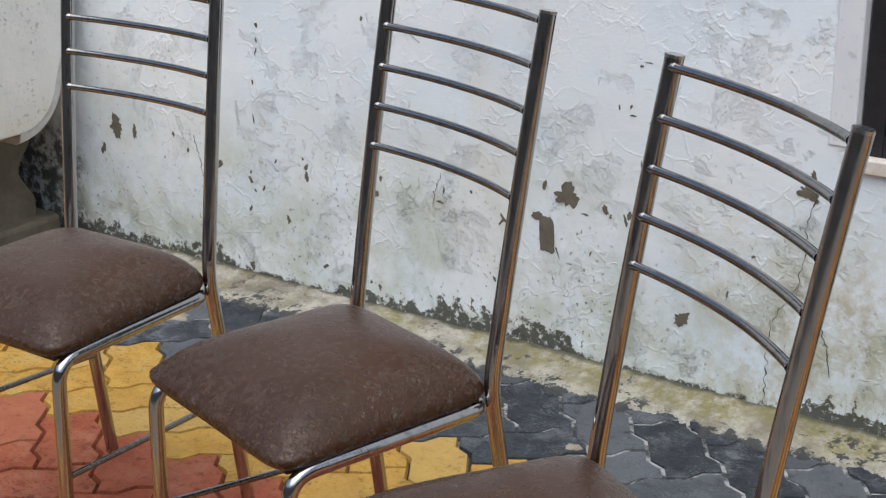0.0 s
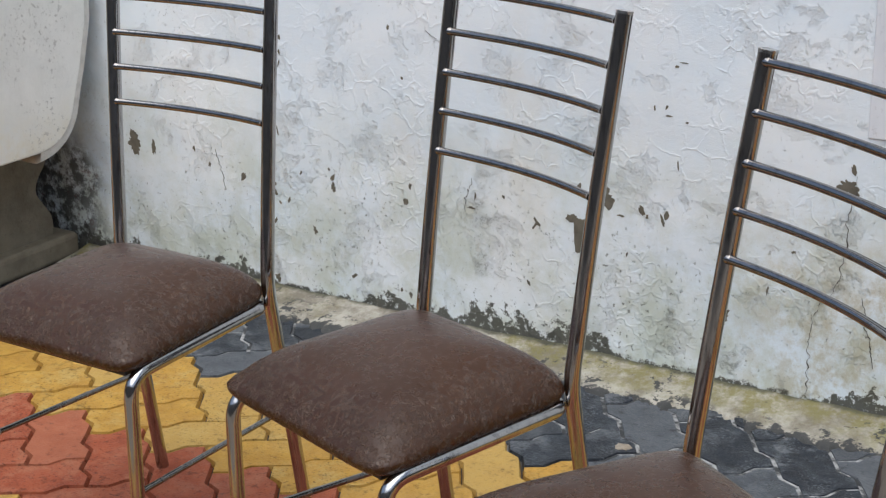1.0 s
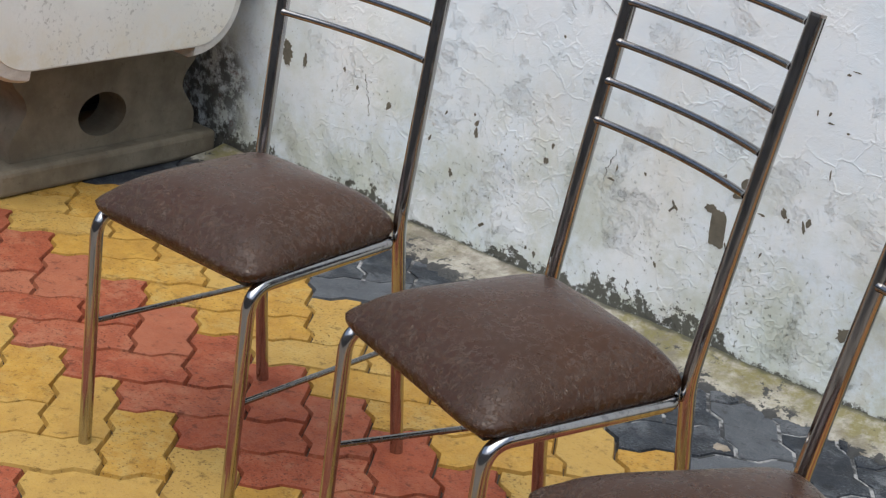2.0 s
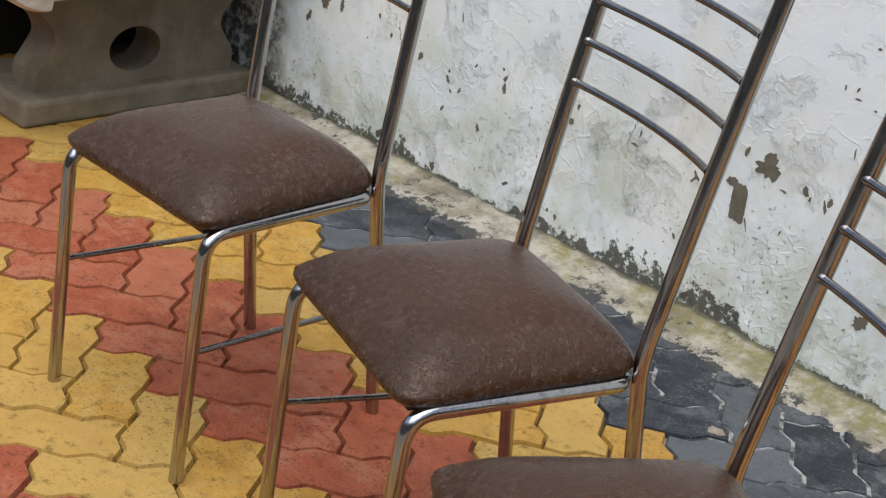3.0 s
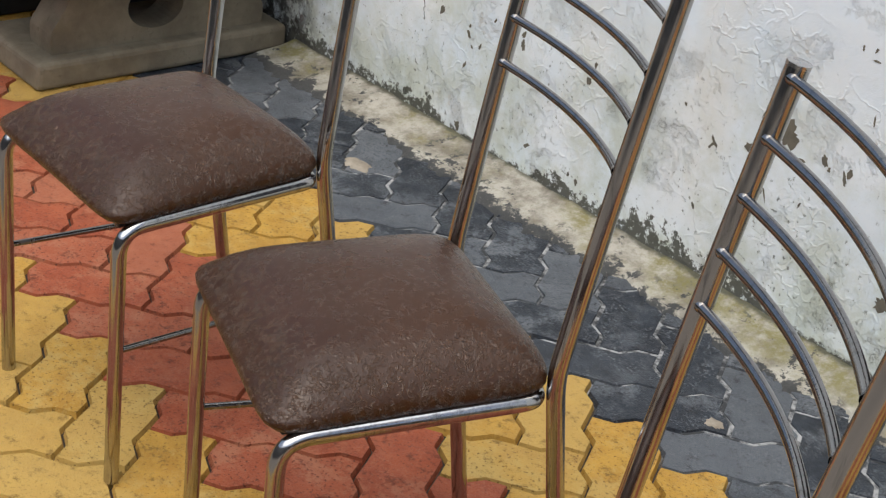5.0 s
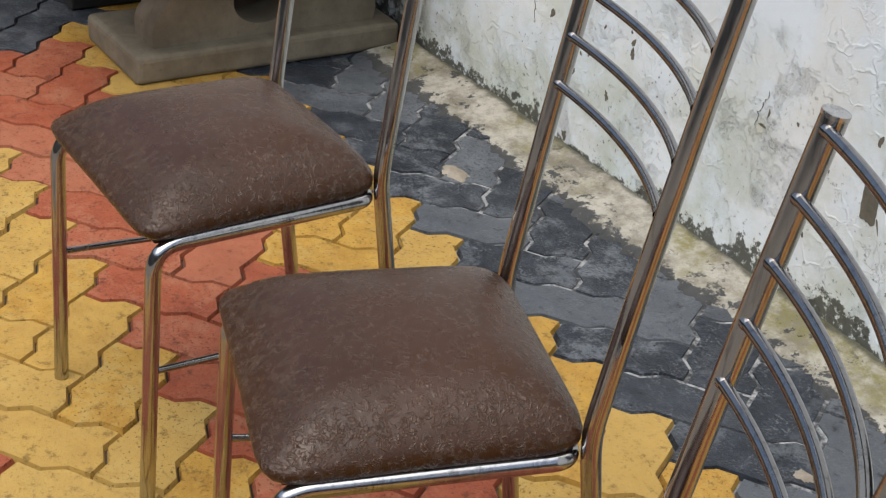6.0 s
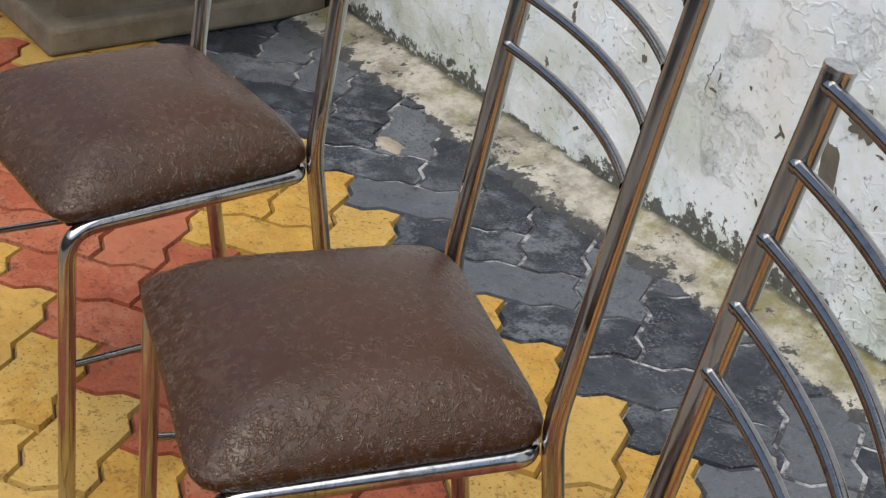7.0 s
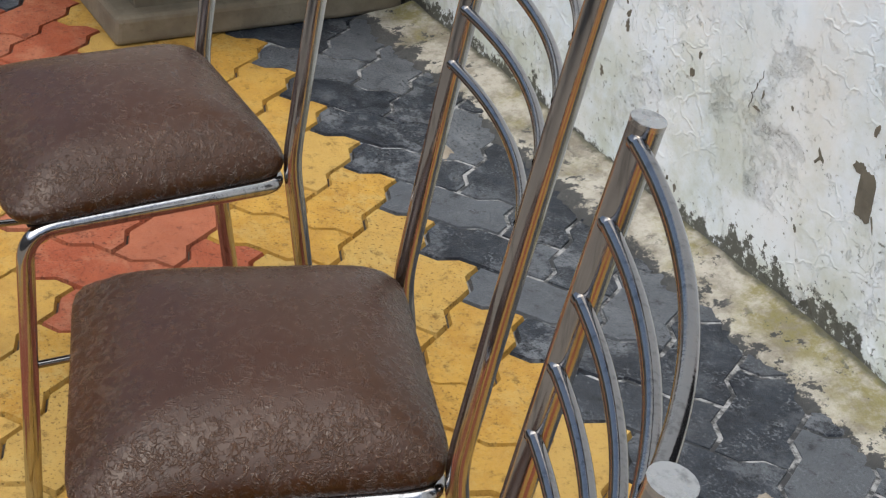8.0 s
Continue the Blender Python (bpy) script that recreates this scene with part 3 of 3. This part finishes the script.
# ---- concrete wash tub beside the wall ----
def prism_x(outline, hole, x0, x1, bevel):
    """A thick plate from an outline in (y, z), with an oval hole right through it."""
    n = len(outline)
    bm = bmesh.new()
    edges = []
    loops = []
    for loop in (outline, hole):
        vs = [bm.verts.new((x1, y, z)) for y, z in loop]
        loops.append(vs)
        edges += [bm.edges.new((vs[k], vs[(k + 1) % len(vs)])) for k in range(len(vs))]
    bmesh.ops.triangle_fill(bm, edges=edges, use_beauty=True)
    geom = bmesh.ops.extrude_face_region(bm, geom=bm.faces[:])
    for v in geom["geom"]:
        if isinstance(v, bmesh.types.BMVert):
            v.co.x = x0
    return bm


tub = new("wash_tub")
tub.location = (-2.28, -0.36, 0)
tagged(tub, "white cement wash tub on a grey pedestal with a round hole", "wash tub")
plinth_bm = block(-0.15, 0.145, -0.34, 0.335, 0.0, 0.068, 0.014, 3)
for v in plinth_bm.verts:
    v.co += Vector((noise.noise(v.co * 9), noise.noise(v.co * 9 + Vector((5, 0, 0))), 0)) * 0.006
part("plinth", from_bm("plinth", plinth_bm, CEMENT), tub, "grey cement plinth with chipped corners")
half = [(0.295, 0.066), (0.296, 0.115), (0.272, 0.155), (0.252, 0.190), (0.262, 0.225), (0.292, 0.262), (0.300, 0.312)]
smooth_half = []
knots = [half[0]] + half + [half[-1]]
for (ya, za), (yb, zb), (yc, zc), (yd, zd) in zip(knots, knots[1:], knots[2:], knots[3:]):
    for k in range(5):
        q = k / 5
        smooth_half.append(tuple(0.5 * (2 * b + (c - a) * q + (2 * a - 5 * b + 4 * c - d) * q * q + (3 * b - a - 3 * c + d) * q ** 3)
                                 for a, b, c, d in ((ya, yb, yc, yd), (za, zb, zc, zd))))
smooth_half.append(half[-1])
outline = [(y - 0.012, z) for y, z in smooth_half] + [(-y + 0.012, z) for y, z in smooth_half[::-1]]
oval = [(-0.015 + 0.074 * math.cos(2 * math.pi * k / 28), 0.152 + 0.056 * math.sin(2 * math.pi * k / 28)) for k in range(28)]
part("pedestal", from_bm("pedestal", prism_x(outline, oval, 0.0, 0.105, 0), CEMENT), tub, "grey cement pedestal with a round hole")


def tub_outline(grow):
    """Outline in (y, z) of the tub's end: flat below, rounded lower corners, flanks that spread upwards."""
    pts = []
    r = 0.125
    for k in range(13):
        a = -math.pi / 2 + math.pi / 2 * 0.88 * k / 12
        pts.append((0.238 + (r + grow) * math.cos(a), 0.350 + r + (r + grow) * math.sin(a)))
    pts += [(0.390 + grow, 0.530), (0.422 + grow, 0.640), (0.434 + grow, 0.760), (0.438 + grow, 0.920)]
    return [(y - 0.12, z) for y, z in pts] + [(-y - 0.12, z) for y, z in pts[::-1]]


def tub_body():
    """A long tub: rounded rim in front, solid flanks, and a sunk basin in its top."""
    inner, mid, outer = tub_outline(0.0), tub_outline(0.022), tub_outline(0.030)
    n = len(inner)
    rings = [(inner, 0.275), (mid, 0.270), (outer, 0.255), (outer, -0.95), (inner, -0.975)]
    verts = []
    for loop, x in rings:
        verts += [(x, y, z) for y, z in loop]
    faces = [tuple(range(n))]
    for q in range(len(rings) - 1):
        for k in range(n - 1):
            faces.append((q * n + k, q * n + n + k, q * n + n + k + 1, q * n + k + 1))
    faces.append(tuple(range(len(verts) - n, len(verts)))[::-1])
    # top: an outer lip, then the basin
    lip = [q * n + n - 1 for q in range(len(rings))] + [q * n for q in range(len(rings))][::-1]
    base = len(verts)
    verts += [(0.20, -0.51, 0.92), (-0.90, -0.51, 0.92), (-0.90, 0.27, 0.92), (0.20, 0.27, 0.92)]
    verts += [(0.16, -0.46, 0.62), (-0.86, -0.46, 0.62), (-0.86, 0.22, 0.62), (0.16, 0.22, 0.62)]
    k = len(rings)
    faces.append(tuple(lip[:k]) + (base + 1, base))
    faces.append(tuple(lip[k:]) + (base + 3, base + 2))
    faces.append((lip[k - 1], lip[k], base + 2, base + 1))
    faces.append((lip[-1], lip[0], base, base + 3))
    for q in range(4):
        faces.append((base + q, base + (q + 1) % 4, base + 4 + (q + 1) % 4, base + 4 + q))
    faces.append((base + 4, base + 5, base + 6, base + 7))
    return verts, faces


verts, faces = tub_body()
part("tub", mesh_from("tub", verts, faces, TUB_RIM), tub, "white cement tub with rounded lower corners")
face_loop = tub_outline(-0.004)
panel = [(0.2785, y, z) for y, z in face_loop] + [(0.272, y, z) for y, z in tub_outline(-0.001)]
m_loop = len(face_loop)
part("end_panel", mesh_from("end_panel", panel, [tuple(range(m_loop))] + [(k, m_loop + k, m_loop + (k + 1) % m_loop, (k + 1) % m_loop) for k in range(m_loop)], TUB_WHITE), tub, "speckled white cement face")
# added panel: its near-black colour makes the deep shade under the tub
part("tub_shade_panel", from_bm("tub_shade_panel", block(-0.40, -0.34, -0.31, 0.34, 0.0, 0.36, 0.006), UNDER_TUB_DARK), tub, "near-black panel added for the shade under the tub")
part("pedestal", from_bm("pedestal", prism_x(outline, oval, -0.80, -0.60, 0), CEMENT), tub, "grey cement pedestal with a round hole")


# ---- chairs ----
POST_R, RAIL_R, BAR_R = 0.0117, 0.0056, 0.0050
KINK, TOP = (0.1660, 0.0, 0.446), (0.1757, 0.0775, 0.9629)
RAILS = (0.520, 0.6355, 0.748, 0.864, 0.980)
RAIL_FRONT = 0.0062   # the rails meet the posts a little before their middle


def on_post(side, s, sway):
    """A place up a back post; sway is how far the worn frame leans sideways at its top."""
    return Vector((side * (KINK[0] + (TOP[0] - KINK[0]) * s) + sway * s, TOP[1] * s - 0.010 * s * (1 - s), KINK[2] + (TOP[2] - KINK[2]) * s))


def cushion():
    """A padded seat: rounded plan, soft flanks and a domed top."""
    verts, faces = [], []
    nu = 96
    layers = ((0.4215, 0.022), (0.4220, 0.012), (0.4245, 0.0045), (0.4310, -0.0005), (0.4390, -0.0030), (0.4470, -0.0028), (0.4545, 0.0004), (0.4620, 0.0060), (0.4690, 0.0135), (0.4768, 0.0225), (0.4850, 0.036), (0.4922, 0.053), (0.4985, 0.075), (0.5030, 0.103), (0.5056, 0.138))
    for z, shrink in layers:
        for k in range(nu):
            a = 2 * math.pi * k / nu
            ca, sa = math.cos(a), math.sin(a)
            p = 10.0 - 5.8 * min(1.0, max(0.0, shrink) / 0.09)
            r = (abs(ca) ** p + abs(sa) ** p) ** (-1 / p)
            u, v = ca * r, sa * r
            hw = 0.1822 - 0.0090 * v - 0.003 * (1 - v * v) - shrink
            hd = 0.1785 - 0.002 * (1 - u * u) - shrink
            x, y = u * hw / 0.18, v * hd / 0.175
            drop = 0.012 * max(0.0, -y) ** 2.4 + 0.005 * abs(x) ** 2.2
            drop *= max(0.0, min(1.0, (z - 0.436) / 0.030))
            rise = 0.0065 * (0.5 + 0.5 * v) * max(0.0, min(1.0, (z - 0.440) / 0.030))
            verts.append((u * hw, -0.1805 + v * hd, z - drop + rise))
    n = len(layers)
    for q in range(n - 1):
        for k in range(nu):
            m = (k + 1) % nu
            faces.append((q * nu + k, q * nu + m, (q + 1) * nu + m, (q + 1) * nu + k))
    verts.append((0, -0.1805, 0.5098))
    top = len(verts) - 1
    faces += [((n - 1) * nu + k, (n - 1) * nu + (k + 1) % nu, top) for k in range(nu)]
    faces.append(tuple(range(nu))[::-1])
    return mesh_from("seat", verts, faces, LEATHER, True)


def build_chair(sway):
    chair = new("dining_chair")
    for side in (-1, 1):
        path = fillet([(side * 0.1727, 0.061, 0.0)] + [(side * KINK[0], 0.0, KINK[2])] + [on_post(side, 0.12, sway)], 0.05)
        path += [on_post(side, s, sway) for s in (0.25, 0.4, 0.55, 0.7, 0.85, 1.0)]
        post = part("back_post", tube("back_post", path, POST_R, STEEL), chair)
        tip, way = path[-1], (path[-1] - path[-2]).normalized()
        part("cap", tube("cap", [tip - way * 0.001, tip + way * 0.0022, tip + way * 0.0030], POST_R * 1.02, STEEL_CAP), post, "flat steel cap")
        leg = fillet([(side * 0.1757, -0.3515, 0.0), (side * 0.1805, -0.3425, 0.4170), (side * 0.1700, -0.018, 0.4180), (side * 0.1200, -0.012, 0.4160)], 0.040, 9)
        part("front_leg", tube("front_leg", leg, POST_R * 0.95, STEEL), chair)
        part("stretcher", tube("stretcher", [(side * 0.1790, -0.3425, 0.225), (side * 0.1640, 0.031, 0.212)], BAR_R, STEEL_DULL, 12), chair)
    for s in RAILS:
        a, b = (on_post(side, s, sway) - Vector((0, RAIL_FRONT, 0)) for side in (-1, 1))
        path = []
        for k in range(25):
            q = k / 24
            bow = 0.026 * (1 - (2 * q - 1) ** 2)
            path.append(a.lerp(b, q) + Vector((0, bow, -0.12 * bow)))
        rail = part("rail", tube("rail", path, RAIL_R, STEEL_RAIL, 14), chair)
        for end, inner in ((path[0], path[1]), (path[-1], path[-2])):
            way = (inner - end).normalized()
            bead = [end + way * d for d in (0.0070, 0.0090, 0.0105, 0.0118, 0.0128)]
            part("weld", tube("weld", bead, [RAIL_R * f for f in (1.16, 1.14, 1.10, 1.04, 0.98)], STEEL_RAIL, 14, False), rail)
    part("seat_board", from_bm("seat_board", block(-0.164, 0.164, -0.335, -0.016, 0.411, 0.424, 0.003), DARK_PAINT), chair, "dark board under the cushion")
    part("seat", cushion(), chair, "brown leatherette cushion with a crackled grain")
    return chair


# place, turn and sideways lean of each chair
CHAIRS = ((-0.9447, -0.8930, -0.55, -0.024), (-0.3150, -0.9415, -17.85, 0.008), (0.2221, -1.2121, -32.75, 0.027))
for x, y, turn, sway in CHAIRS:
    chair = build_chair(sway)
    tagged(chair, "polished steel dining chair with a brown leatherette seat", "chair", "chairs along the wall")
    chair.matrix_world = pose(x, y, 0, 0, 0, turn)

# ---- the pavers, last ----
pavement = new("pavement")
tagged(pavement, "interlocking zigzag pavers in yellow, red and black bands", "pavement", kind="structure")
SHAPES = {across: paver_shape(across) for across in (False, True)}
PAVER_MESH = {(c, across): mesh_from("paver", *SHAPES[across], PAVER[c]) for c in PAVER for across in SHAPES}
rest = {c: ([], []) for c in PAVER}
rng = random.Random(4)
for i in range(-70, 70):
    for j in range(-70, 70):
        k = (i - j) % 4
        if k not in (0, 3):
            continue
        across = k == 3
        px, py = grid_to_plan(i * CELL, j * CELL)
        px, py = px + LAT_X, py + LAT_Y
        ax, ay = grid_to_plan((0.5 if across else 1) * CELL, (1 if across else 0.5) * CELL)
        mx, my = px + ax, py + ay
        if not (-6.9 < mx < 4.9 and -1.95 < my < 0.06):
            continue
        colour = band_colour(i, j, across, mx, my)
        dz = rng.uniform(-0.0016, 0.0012)
        if -2.75 < mx < 0.12 and my > -1.62:
            ob = part("paver", PAVER_MESH[colour, across], pavement)
            ob.location = (px, py, dz)
            ob.rotation_euler = (rng.uniform(-0.006, 0.006), rng.uniform(-0.006, 0.006), rng.uniform(-0.004, 0.004))
        else:
            vs, fs = rest[colour]
            base = len(vs)
            v0, f0 = SHAPES[across]
            vs += [(x + px, y + py, z + dz) for x, y, z in v0]
            fs += [tuple(base + q for q in f) for f in f0]
for colour, (vs, fs) in rest.items():
    ob = part("far_pavers", mesh_from("far_pavers", vs, fs, PAVER_FAR[colour]), pavement, colour + " pavers further out")
    tagged(ob, kind="stuff")
